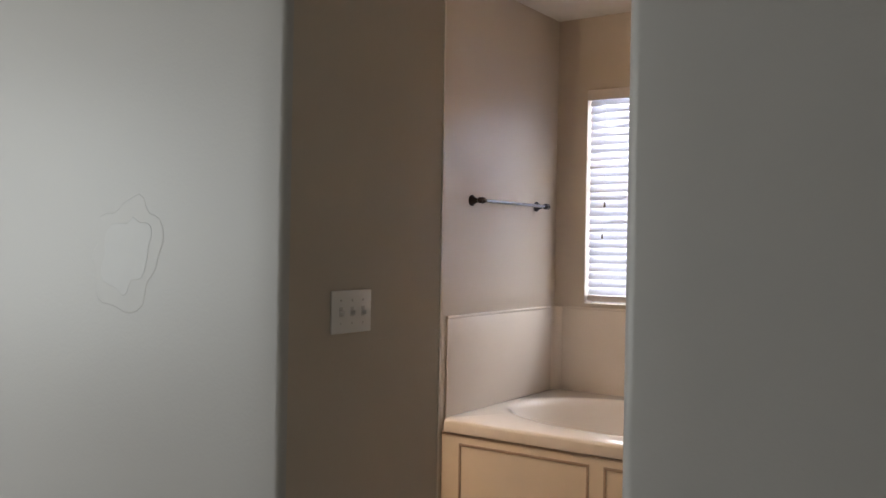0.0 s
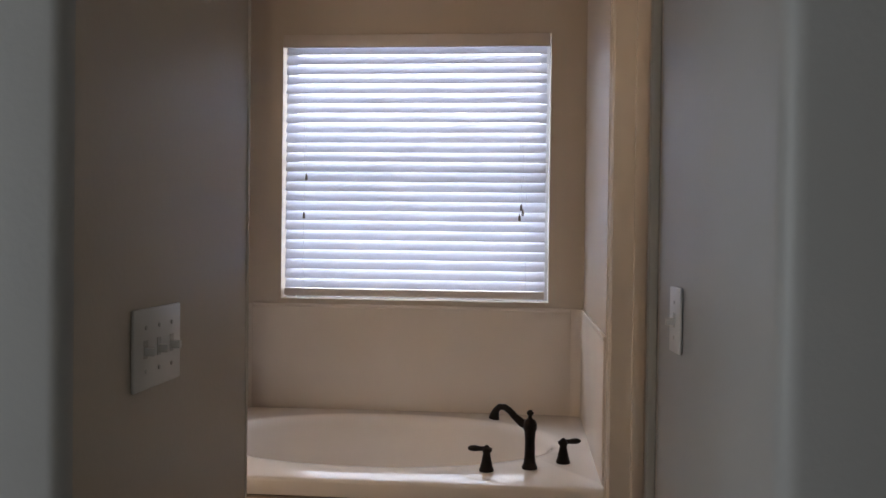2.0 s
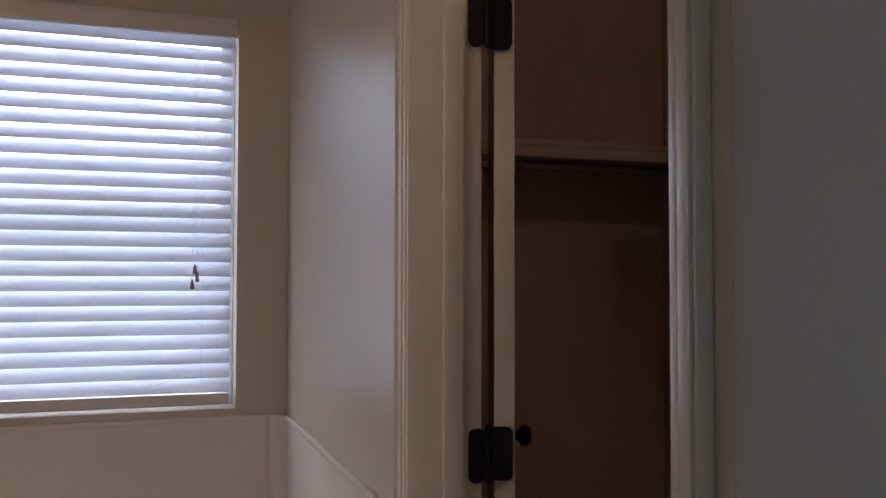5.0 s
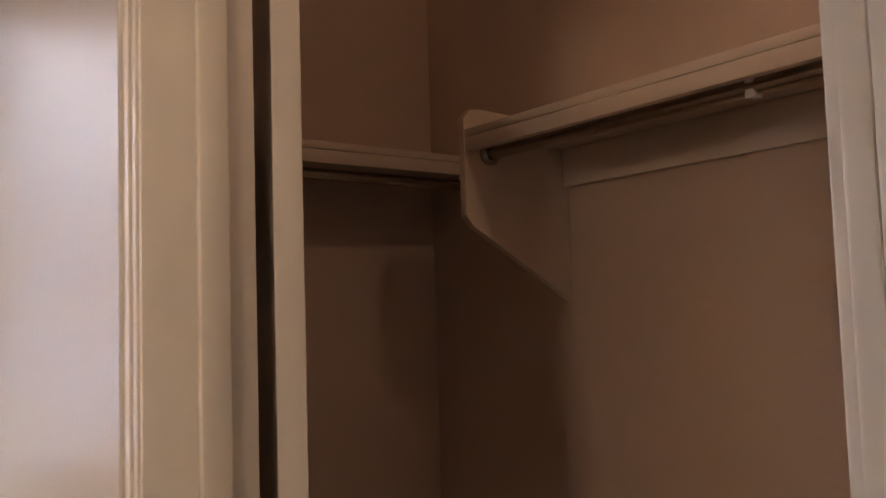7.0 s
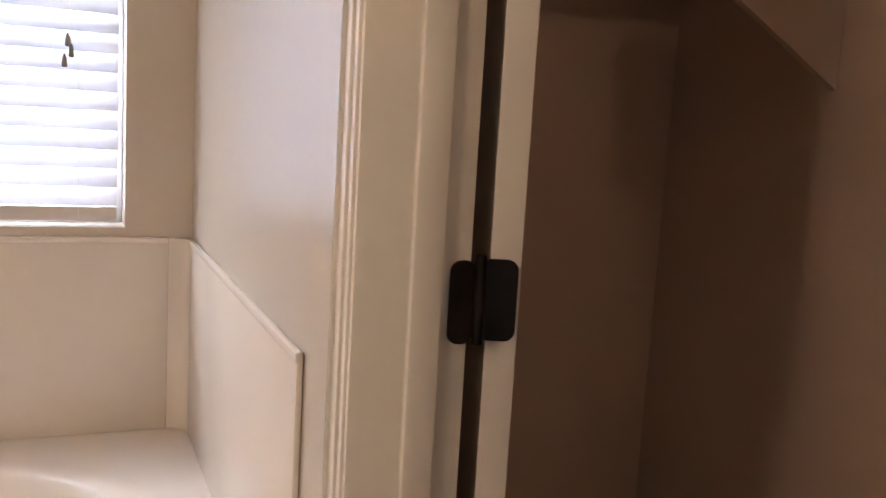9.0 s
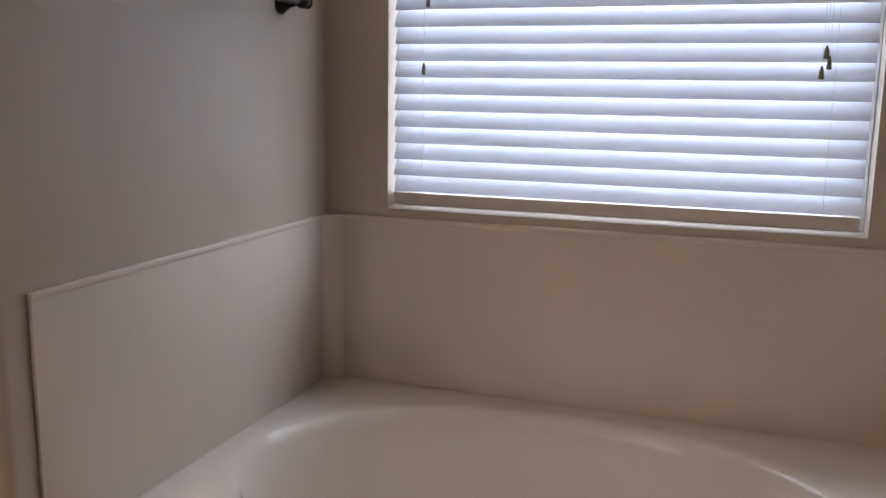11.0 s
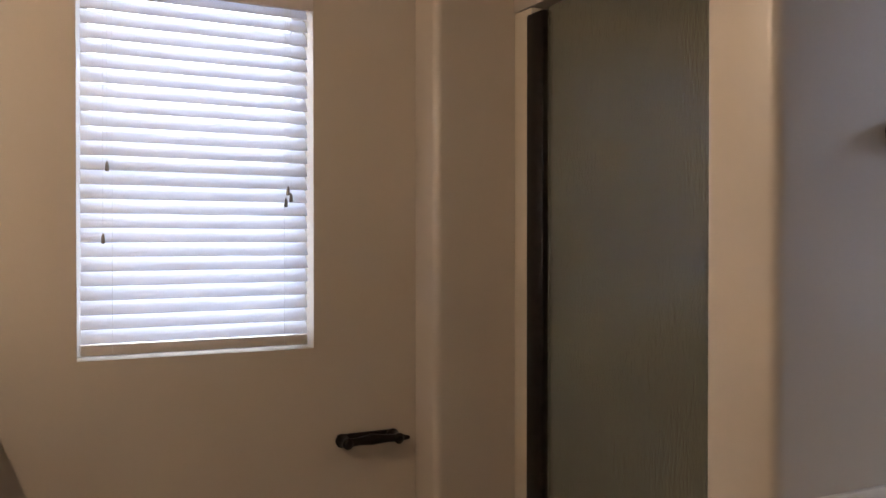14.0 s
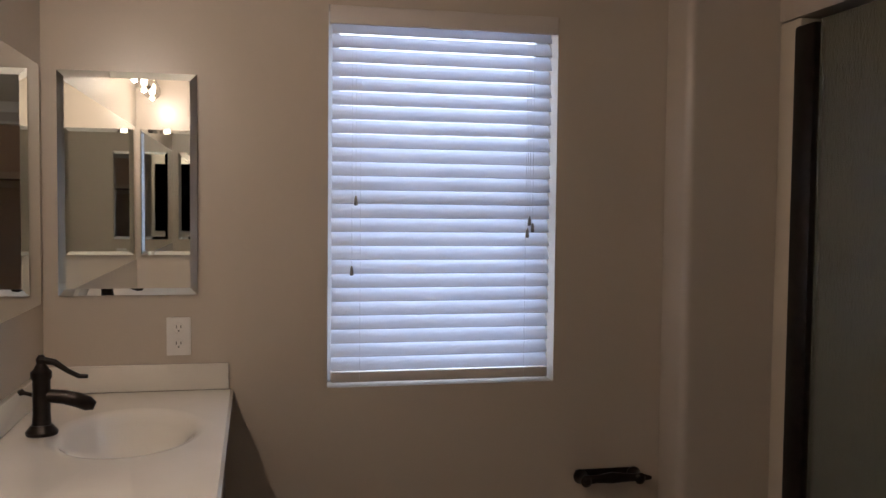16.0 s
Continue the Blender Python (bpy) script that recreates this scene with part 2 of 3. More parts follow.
# ---- plan ----
H = 2.55            # ceiling
TW = 1.52           # tub alcove width
WX = -3.432          # west wall face
PY = -1.152          # south end of the tub partition
SWX, SWN, BY = -0.797, -2.205, -2.89   # switch wall face, its north end, bedroom wall face
BYE, EX = -2.78, 0.05   # bedroom wall face east of the passage, passage corner
SY = -2.703         # vanity wall face
SHX, SHY, SHF = -3.28, -0.785, -0.455  # shower jamb corner, its south face, shower front
M_GLOBE = glow("closet_globe_glass", (1.0, 0.72, 0.48), 13.0)

# ---- setting ----
slab("floor", M_FLOOR, "tan vinyl bathroom floor", WX - 0.1, 0.12, BY, 0.12, -0.1, 0.0)
slab("floor_bedroom", M_CARPET, "beige carpet of the bedroom", -4.0, 3.0, -7.6, BY, -0.1, -0.003, category="floor")
slab("floor_closet", M_CARPET, "beige carpet in the closet", 0.12, 1.30, BYE + 0.12, -0.10, -0.1, 0.0, category="floor")
slab("ceiling", M_CEIL, "white textured ceiling", -4.0, 3.0, -7.6, 0.6, H, H + 0.1)
TWIN = (-1.339, -0.152, 0.978, 2.150)
WWIN = (-1.890, -1.160, 0.975, 2.143)
wall_with_holes("wall_north", M_WALL, "tan painted wall with a window above the tub", "y", 0.0, 0.14, -1.58, 1.3, 0, H, [TWIN])
wall_with_holes("wall_west", M_WALL, "tan painted wall with a window and a small mirror", "x", WX - 0.14, WX, BY, 0.6, 0, H, [WWIN])
wall_with_holes("wall_east", M_WALL, "tan painted wall with the closet doorway", "x", 0.0, 0.118, -2.15, -0.002, 0, H, [(-2.09, -1.27, 0.0, 2.04)])
slab("wall_tub_partition", M_WALL, "tan painted partition between tub and shower", -1.662, -TW, PY, -0.002, 0, H, round_at=[(-TW, PY), (-1.662, PY)], category="wall")
slab("wall_shower_jamb", M_WALL, "tan painted wall stub beside the shower", WX + 0.002, SHX, SHY, 0.45, 0, H, round_at=[(SHX, SHY)], radius=0.028, category="wall")
slab("wall_shower_header", M_WALL, "tan painted wall above the shower opening", SHX + 0.002, -1.664, SHF - 0.02, SHF + 0.1, 2.13, H, category="wall")
slab("wall_shower_back", M_SHOWER, "pale shower stall back wall", SHX + 0.002, -1.60, 0.45, 0.55, 0, H, category="wall")
slab("wall_shower_side", M_SHOWER, "pale shower stall side wall", -1.664, -1.582, 0.0, 0.448, 0, H, category="wall")
slab("wall_switch", M_WALL, "tan painted wall with a light switch", SWX - 0.12, SWX, BY + 0.0232, SWN, 0, H, category="wall")
slab("wall_bedroom_corner", M_BED, "pale grey bull-nosed wall corner", SWX - 0.12, SWX, BY, BY + 0.023, 0, H, round_at=[(SWX, BY)], radius=0.022, category="wall")
slab("wall_vanity", M_WALL, "tan painted wall behind the vanity", WX + 0.002, SWX - 0.122, SY - 0.12, SY, 0, H, category="wall")
slab("wall_vanity_east", M_WALL, "tan painted wall at the end of the vanity", -1.314, SWX - 0.122, SY + 0.001, -2.32, 0, H, category="wall")
slab("wall_bedroom_west", M_BED, "pale grey bedroom wall beside the opening", -4.0, SWX - 0.12, BY, SY - 0.122, 0, H, category="wall")
slab("wall_bedroom_east", M_BED, "pale grey bedroom wall beside the opening", 0.18, 3.0, BYE, BYE + 0.12, 0, H, category="wall")
wall_with_holes("wall_bedroom_west_side", M_BED, "pale grey bedroom wall with a wide window", "x", -4.0, -3.9, -7.6, BY - 0.002, 0, H, [(-6.2, -3.9, 0.6, 2.2)])
pe = bmesh.new()
pf = [pe.verts.new(p) for p in ((EX, BYE, 0), (0.18, BYE, 0), (0.18, -2.1505, 0), (0.0, -2.1505, 0))]
pg = bmesh.ops.extrude_face_region(pe, geom=[pe.faces.new(pf)])["geom"]
for v in [g for g in pg if isinstance(g, bmesh.types.BMVert)]:
    v.co.z = H
nose = [e for e in pe.edges if all(abs(v.co.x - EX) < 0.002 and abs(v.co.y - BYE) < 0.002 for v in e.verts)]
bmesh.ops.bevel(pe, geom=nose, offset=0.03, segments=6, affect="EDGES", profile=0.5)
tagged(mesh_ob("wall_passage_east", pe, M_BED, True), "pale grey bull-nosed wall end of the passage", "wall", kind="structure")
slab("wall_bedroom_south", M_BED, "pale grey bedroom wall", -4.0, 3.0, -7.7, -7.602, 0, H, category="wall")
slab("wall_bedroom_side", M_BED, "pale grey bedroom side wall", 2.9, 3.0, -7.58, BYE - 0.006, 0, H, category="wall")
# closet walls: warm glow is part of their base colour
slab("wall_closet_east", M_CLOSET, "tan closet wall with warm light in its colour", 1.202, 1.30, BYE + 0.122, -0.10, 0, H, category="wall")
slab("wall_closet_north", M_CLOSET, "tan closet wall with warm light in its colour", 0.12, 1.20, -0.20, -0.10, 0, H, category="wall")
slab("wall_closet_south", M_CLOSET, "tan closet wall with warm light in its colour", 0.182, 1.20, -2.656, -2.58, 0, H, category="wall")
slab("wall_closet_lining", M_CLOSET, "tan closet wall beside the door with warm light in its colour", 0.120, 0.127, -1.20, -0.202, 0, H, category="wall")


def casing(name, y_in, y_out, z1):
    """Moulded casing board on the west face of the east wall, upright: stepped in three ribs."""
    bm = bmesh.new()
    s = 1 if y_out > y_in else -1
    w = abs(y_out - y_in)
    for a, b, d in ((0.0, 0.30, 0.012), (0.32, 0.74, 0.015), (0.78, 0.86, 0.019), (0.90, 1.0, 0.017)):
        ya, yb = y_in + s * w * a, y_in + s * w * b
        box(bm, -d, 0.0, min(ya, yb), max(ya, yb), 0.0, z1, bevel=0.003)
    box(bm, -0.010, 0.0, min(y_in, y_out) + 0.002, max(y_in, y_out) - 0.002, 0, z1)
    return tagged(mesh_ob(name, bm, M_TRIM, True), "glossy white ribbed door casing", "trim", kind="structure")


casing("trim_north", -1.297, -1.252, 2.10)
casing("trim_south", -2.081, -2.126, 2.10)
tagged(mesh_ob("trim_head", box(bmesh.new(), -0.017, -0.0, -2.126, -1.252, 2.102, 2.17, bevel=0.004), M_TRIM, True), "glossy white door casing head", "trim", kind="structure")
jb = bmesh.new()
box(jb, -0.008, 0.125, -1.303, -1.272, 0, 2.03, bevel=0.002)
box(jb, 0.052, 0.088, -1.316, -1.303, 0, 2.03, bevel=0.003)
tagged(mesh_ob("trim_jamb_north", jb, M_TRIM, True), "glossy white door jamb with stop", "trim", kind="structure")
jb = bmesh.new()
box(jb, -0.008, 0.125, -2.089, -2.074, 0, 2.03, bevel=0.002)
box(jb, 0.052, 0.088, -2.074, -2.061, 0, 2.03, bevel=0.003)
tagged(mesh_ob("trim_jamb_south", jb, M_TRIM, True), "glossy white door jamb with stop", "trim", kind="structure")
tagged(mesh_ob("trim_jamb_head", box(bmesh.new(), -0.008, 0.125, -2.074, -1.303, 2.03, 2.045), M_TRIM), "glossy white door head jamb", "trim", kind="structure")
tagged(mesh_ob("trim_switch_wall", box(bmesh.new(), SWX - 0.126, SWX + 0.003, SWN + 0.001, SWN + 0.013, 0, 2.5, bevel=0.004), M_TRIM, True), "thin cream corner strip on the wall end", "trim", kind="structure")


# ---- windows and blinds ----
def window(name, width, z0, z1, m):
    """Vinyl sash window in local coordinates: x across, y outwards, built for the wall's inner face at y = 0."""
    w = thing(name, "white vinyl window in the wall", "window")
    w["kind"] = "structure"
    bm = bmesh.new()
    for a, b, c, d in ((0, 0.045, z0, z1), (width - 0.045, width, z0, z1), (0.045, width - 0.045, z0, z0 + 0.045), (0.045, width - 0.045, z1 - 0.045, z1)):
        box(bm, a + 0.001, b - 0.001, 0.095, 0.135, c + 0.001, d - 0.001, bevel=0.004)
    part("window_frame", bm, M_VINYL, w)
    zm = (z0 + z1) / 2
    part("meeting_rail", box(bmesh.new(), 0.046, width - 0.046, 0.10, 0.128, zm - 0.02, zm + 0.02, bevel=0.004), M_VINYL, w)
    for a, b in ((z0 + 0.046, zm - 0.021), (zm + 0.021, z1 - 0.046)):
        p = part("pane", box(bmesh.new(), 0.046, width - 0.046, 0.113, 0.117, a, b), M_PANE, w, smooth=False)
        p.visible_shadow = False
    w.matrix_basis = m
    return w


def blind(width, z0, z1, m, cords):
    b = thing("window_blind", "white horizontal slat blind with closed slats", "blind")
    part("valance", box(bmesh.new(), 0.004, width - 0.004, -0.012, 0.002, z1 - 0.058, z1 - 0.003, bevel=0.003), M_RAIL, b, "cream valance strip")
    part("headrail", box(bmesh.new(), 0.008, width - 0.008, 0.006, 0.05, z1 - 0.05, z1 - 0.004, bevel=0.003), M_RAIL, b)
    part("bottom_rail", box(bmesh.new(), 0.012, width - 0.018, 0.006, 0.052, z0 + 0.014, z0 + 0.046, bevel=0.004), M_RAIL, b, "bottom rail with backlit shade in its colour")
    sm = bmesh.new()
    tilt, n, half = radians(58), 6, 0.0255
    rows = []
    for i in range(n + 1):
        u = -half + 2 * half * i / n
        crown = 0.0032 * (1 - (u / half) ** 2)
        rows.append([(math.cos(tilt) * u - math.sin(tilt) * (crown + e), math.sin(tilt) * u * 1.0 + math.cos(tilt) * (crown + e)) for e in (0.0, 0.0026)])
    vs = [[[sm.verts.new((x, y, z)) for (y, z) in r] for r in rows] for x in (0.0, width - 0.030)]
    for i in range(n):
        for e in (0, 1):
            sm.faces.new((vs[0][i][e], vs[0][i + 1][e], vs[1][i + 1][e], vs[1][i][e]))
        for k in (0, 1):
            sm.faces.new((vs[k][i][0], vs[k][i + 1][0], vs[k][i + 1][1], vs[k][i][1]))
    for i in (0, n):
        sm.faces.new((vs[0][i][0], vs[0][i][1], vs[1][i][1], vs[1][i][0]))
    first = part("slat", sm, M_SLAT, b)
    z, k = z0 + 0.070, 0
    while z < z1 - 0.040:
        s = first if k == 0 else new("slat", first.data)
        s.parent = b
        s.location = (0.013 + random.uniform(-0.0015, 0.0015), 0.029, z)
        s.rotation_euler = (radians(random.uniform(-2.0, 2.0)), 0, 0)
        z, k = z + 0.0432, k + 1
    for u in (0.10, width - 0.10):
        part("ladder_cord", cyl(bmesh.new(), (u, 0.001, z0 + 0.02), (u, 0.001, z1 - 0.05), 0.0005, n=6), M_CORD, b)
    for u, drop in cords:
        part("pull_cord", cyl(bmesh.new(), (u, -0.006, drop + 0.03), (u, -0.004, z1 - 0.05), 0.0006, n=6), M_CORD, b)
        part("tassel", lathe(bmesh.new(), [(0.003, 0), (0.0062, 0.002), (0.005, 0.02), (0.002, 0.030)], (u, -0.006, drop), n=12), M_ROD, b, "small dark cord tassel")
    b.matrix_basis = m
    return b


wn = TWIN[1] - TWIN[0]
window("window_1", wn, TWIN[2], TWIN[3], pose(TWIN[0], 0, 0))
blind(wn, TWIN[2], TWIN[3], pose(TWIN[0], 0, 0), [(0.113, 1.505), (0.103, 1.335), (wn - 0.122, 1.378), (wn - 0.115, 1.355), (wn - 0.129, 1.333)])
ww = WWIN[1] - WWIN[0]
mw = Matrix.Translation((WX, WWIN[0], 0)) @ Matrix.Rotation(radians(90), 4, "Z")
window("window_2", ww, WWIN[2], WWIN[3], mw)
blind(ww, WWIN[2], WWIN[3], mw, [(0.085, 1.537), (0.073, 1.322), (ww - 0.089, 1.478), (ww - 0.079, 1.457), (ww - 0.096, 1.440)])


# ---- tub ----
def tub():
    t = thing("bathtub", "glossy off-white garden tub with an oval basin set in a deck", "bathtub", (-TW / 2, -0.55, 0))
    o = Vector((-TW / 2, -0.55, 0))
    x0, x1, y0, y1, zd = -TW + 0.004, -0.004, -1.130, -0.004, 0.49
    cx, cy, rx, ry = -0.80, -0.52, 0.655, 0.415
    bm = bmesh.new()
    N = 96
    prof = [(1.10, 0.0), (1.06, 0.0), (1.03, -0.003), (1.0, -0.012), (0.975, -0.035), (0.95, -0.09), (0.92, -0.20), (0.87, -0.32), (0.78, -0.375), (0.5, -0.39), (0.15, -0.392)]
    outer, rings = [], []
    for i in range(N):
        a = 2 * math.pi * i / N
        c, s = math.cos(a), math.sin(a)
        px, py = (x1 if c > 0 else x0), (y1 if s > 0 else y0)
        k = min(abs((px - cx) / c) if abs(c) > 1e-6 else 9, abs((py - cy) / s) if abs(s) > 1e-6 else 9)
        outer.append((cx + k * c, cy + k * s))
    # front edge ring drops over a rounded lip
    for inset, dz in ((0, -0.055), (0, -0.014), (0.004, -0.005), (0.014, 0.0)):
        rings.append([bm.verts.new(Vector((x, y + (inset if y < y0 + 0.001 else 0), zd + dz)) - o) for x, y in outer])
    for f, dz in prof:
        ring = []
        for i in range(N):
            a = 2 * math.pi * i / N
            ring.append(bm.verts.new(Vector((cx + rx * f * math.cos(a), min(cy + ry * f * math.sin(a), y1 - 0.02), zd + dz)) - o))
        rings.append(ring)
    for p, q in zip(rings, rings[1:]):
        for i in range(N):
            bm.faces.new((p[i], p[(i + 1) % N], q[(i + 1) % N], q[i]))
    bm.faces.new(rings[-1])
    part("basin", bm, M_TUB, t)
    sk = bmesh.new()
    box(sk, x0 + o.x * 0 - o.x, x1 - o.x, -1.115 - o.y, -1.085 - o.y, 0.0, 0.434, bevel=0.002)
    part("skirt", sk, M_SKIRT, t, "cream skirt board below the deck")
    # panel outlines and lip line: the shade of the grooves is put into brown strips
    for a, b in ((-1.42, -0.78), (-0.715, -0.06)):
        fr = bmesh.new()
        for xa, xb, za, zb in ((a, b, 0.378, 0.390), (a, b, 0.06, 0.072), (a, a + 0.012, 0.072, 0.378), (b - 0.012, b, 0.072, 0.378)):
            box(fr, xa - o.x, xb - o.x, -1.1205 - o.y, -1.1145 - o.y, za, zb, bevel=0.002)
        part("panel_moulding", fr, M_MOULD_SHADE, t, "thin panel moulding with groove shade in its brown colour")
    part("lip_strip", box(bmesh.new(), x0 - o.x, x1 - o.x, -1.121 - o.y, -1.1145 - o.y, 0.420, 0.430, bevel=0.002), M_MOULD_SHADE, t)
    part("overflow_drain", lathe(bmesh.new(), [(0.034, 0), (0.034, 0.006), (0.026, 0.012), (0.008, 0.014)], Vector((-0.225, -0.52, 0.39)) - o, (-1, 0, 0.25)), M_BRONZE, t, "dark bronze overflow cover")
    return t


# brown stands in for shade in the cream skirt's grooves and under its lip
M_MOULD_SHADE = mat("panel_moulding_shade", (0.42, 0.32, 0.25), 0.4, var=0.08)
tub()


def tub_surround():
    """One-piece wall surround on the tub deck: three sheets, coved corners and a rounded top bead."""
    z0, z1, ys, w = 0.4905, 0.955, -1.090, 0.010
    t = thing("tub_surround", "smooth cream three-sided wall surround standing on the tub deck", "surround", (-TW / 2, -0.006, z0))
    o = Vector((-TW / 2, -0.006, z0))

    def sheet(name, x0, x1, y0, y1):
        part(name, box(bmesh.new(), x0 - o.x, x1 - o.x, y0 - o.y, y1 - o.y, 0, z1 - z0, bevel=0.002), M_SURR, t)

    def bead(x0, x1, y0, y1):
        part("top_bead", box(bmesh.new(), x0 - o.x, x1 - o.x, y0 - o.y, y1 - o.y, z1 - z0 - 0.012, z1 - z0 + 0.003, bevel=0.004), M_SURR, t)

    R = 0.045
    sheet("back_panel", -TW + w + R, -w - R, -w, -0.001)
    sheet("side_panel", -TW + 0.001, -TW + w, ys, -w - R)
    sheet("side_panel", -w, -0.001, ys, -w - R)
    bead(-TW + w + R, -w - R, -w - 0.003, -0.001)
    bead(-TW + 0.001, -TW + w + 0.003, ys - 0.002, -w - R)
    bead(-w - 0.003, -0.001, ys - 0.002, -w - R)
    for sx, cx in ((-1, -TW + w + R), (1, -w - R)):
        bm = bmesh.new()
        cols = []
        for i in range(13):
            q = math.pi / 2 * i / 12
            cols.append([bm.verts.new(Vector((cx + sx * R * math.sin(q), -w - R + R * math.cos(q), z)) - o) for z in (z0, z1)])
        back = [bm.verts.new(Vector((cx + sx * (R + 0.008), -0.002, z)) - o) for z in (z0, z1)]
        for p, q in zip(cols, cols[1:]):
            bm.faces.new((p[0], q[0], q[1], p[1]))
            bm.faces.new((p[1], q[1], back[1]))
        part("corner_cove", bm, M_SURR, t)
    return t


tub_surround()


def tub_faucet(x, y, z):
    f = thing("tub_faucet", "dark bronze curved tub faucet on the deck", "faucet", (x, y, z))
    part("body", lathe(bmesh.new(), [(0.026, 0), (0.027, 0.006), (0.021, 0.018), (0.018, 0.04), (0.0165, 0.09), (0.019, 0.125), (0.023, 0.132), (0.023, 0.15), (0.017, 0.163), (0.008, 0.168), (0.006, 0.176), (0.012, 0.183), (0.012, 0.189), (0.005, 0.196)]), M_BRONZE, f)
    pts = [(-0.008, 0.003, 0.142), (-0.03, 0.011, 0.152), (-0.05, 0.018, 0.168), (-0.068, 0.025, 0.186), (-0.085, 0.031, 0.197), (-0.103, 0.037, 0.197), (-0.115, 0.041, 0.184), (-0.12, 0.043, 0.168), (-0.122, 0.044, 0.155)]
    part("spout", sweep(bmesh.new(), pts, [0.016, 0.0145, 0.0125, 0.0115, 0.011, 0.011, 0.012, 0.016, 0.019]), M_BRONZE, f)
    return f


def tub_handle(x, y, z, ang):
    h = thing("faucet_handle", "dark bronze lever handle on the tub deck", "faucet handle", (x, y, z), "tub faucet handles")
    part("base", lathe(bmesh.new(), [(0.024, 0), (0.025, 0.006), (0.021, 0.014), (0.015, 0.042), (0.012, 0.058), (0.015, 0.064), (0.015, 0.074), (0.008, 0.082), (0.004, 0.086)]), M_BRONZE, h)
    c, s = math.cos(ang), math.sin(ang)
    L = [(-0.018, 0.070, 0.006), (0.0, 0.072, 0.009), (0.02, 0.073, 0.008), (0.04, 0.074, 0.0105), (0.054, 0.074, 0.009), (0.062, 0.074, 0.004)]
    part("lever", sweep(bmesh.new(), [(c * u, s * u, w) for u, w, r in L], [r for u, w, r in L]), M_BRONZE, h)
    return h


tub_faucet(-0.232, -0.912, 0.4905)
tub_handle(-0.374, -0.962, 0.4905, radians(180))
tub_handle(-0.117, -0.822, 0.4905, radians(15))


# ---- towel bar, paper holder, plates ----
def towel_bar():
    b = thing("towel_bar", "dark bronze towel bar with a steel rail on the wall", "towel bar", (-TW, -0.568, 1.500))
    for y in (-0.324, 0.324):
        part("post", lathe(bmesh.new(), [(0.026, 0), (0.027, 0.006), (0.021, 0.012), (0.013, 0.026), (0.009, 0.042), (0.008, 0.05), (0.012, 0.054)], (0.001, y, 0), (1, 0, 0)), M_BRONZE, b)
        part("knuckle", lathe(bmesh.new(), [(0.004, -0.030), (0.010, -0.026), (0.015, -0.012), (0.016, 0.004), (0.012, 0.016), (0.015, 0.022), (0.009, 0.034), (0.004, 0.040)], (0.062, y, 0), (0, -1 if y < 0 else 1, 0)), M_BRONZE, b)
    part("rail", cyl(bmesh.new(), (0.062, -0.308, 0), (0.062, 0.308, 0), 0.0085), M_STEEL, b, "smooth steel rail")
    return b


towel_bar()
ph = thing("paper_holder", "dark bronze toilet paper holder on the wall", "paper holder", (WX, -0.966, 0.660))
part("backplate", box(bmesh.new(), 0.001, 0.012, -0.115, 0.095, -0.017, 0.020, bevel=0.005), M_BRONZE, ph)
for y in (-0.10, 0.085):
    part("arm", lathe(bmesh.new(), [(0.023, 0), (0.024, 0.008), (0.016, 0.02), (0.015, 0.055), (0.019, 0.062), (0.010, 0.070)], (0.011, y, 0), (1, 0, 0)), M_BRONZE, ph)
part("roller", sweep(bmesh.new(), [(0.060, -0.105, 0), (0.060, -0.06, 0.002), (0.060, -0.01, 0.004), (0.060, 0.04, 0.002), (0.060, 0.10, 0.0), (0.060, 0.128, -0.003)], [0.016, 0.013, 0.019, 0.014, 0.012, 0.006]), M_BRONZE, ph)


def switch_plate(name, label, gangs, m):
    """Local: plate in the xz plane facing -y."""
    w = {1: 0.072, 3: 0.166}[gangs]
    p = thing(name, label, "switch plate")
    part("plate", box(bmesh.new(), -w / 2, w / 2, -0.006, -0.0005, -0.058, 0.058, bevel=0.003), M_PLATE, p)
    for g in range(gangs):
        u = (g - (gangs - 1) / 2) * 0.046
        part("toggle", box(bmesh.new(), u - 0.0048, u + 0.0048, -0.021, -0.006, -0.009, 0.003, bevel=0.002), M_PLATE, p)
        part("slot", box(bmesh.new(), u - 0.0065, u + 0.0065, -0.0068, -0.0055, -0.013, 0.013), M_SLOT, p)
        for z in (-0.031, 0.031):
            part("screw", cyl(bmesh.new(), (u, -0.0072, z), (u, -0.0055, z), 0.0032, n=10), M_SLOT, p)
    p.matrix_basis = m
    return p


M_SLOT = mat("plate_slot_shade", (0.58, 0.55, 0.52), 0.5, var=0.1)
switch_plate("light_switch", "white three-toggle switch plate on the wall", 3, Matrix.Translation((SWX, -2.630, 1.097)) @ Matrix.Rotation(radians(90), 4, "Z"))
switch_plate("light_switch", "white single-toggle switch plate beside the closet door", 1, Matrix.Translation((0.0105, -2.292, 1.120)) @ Matrix.Rotation(radians(-85.5), 4, "Z"))
ou = thing("power_outlet", "white double power outlet above the vanity", "outlet", (WX, -2.328, 1.145))
part("plate", box(bmesh.new(), 0.0005, 0.006, -0.035, 0.035, -0.057, 0.057, bevel=0.003), M_PLATE, ou)
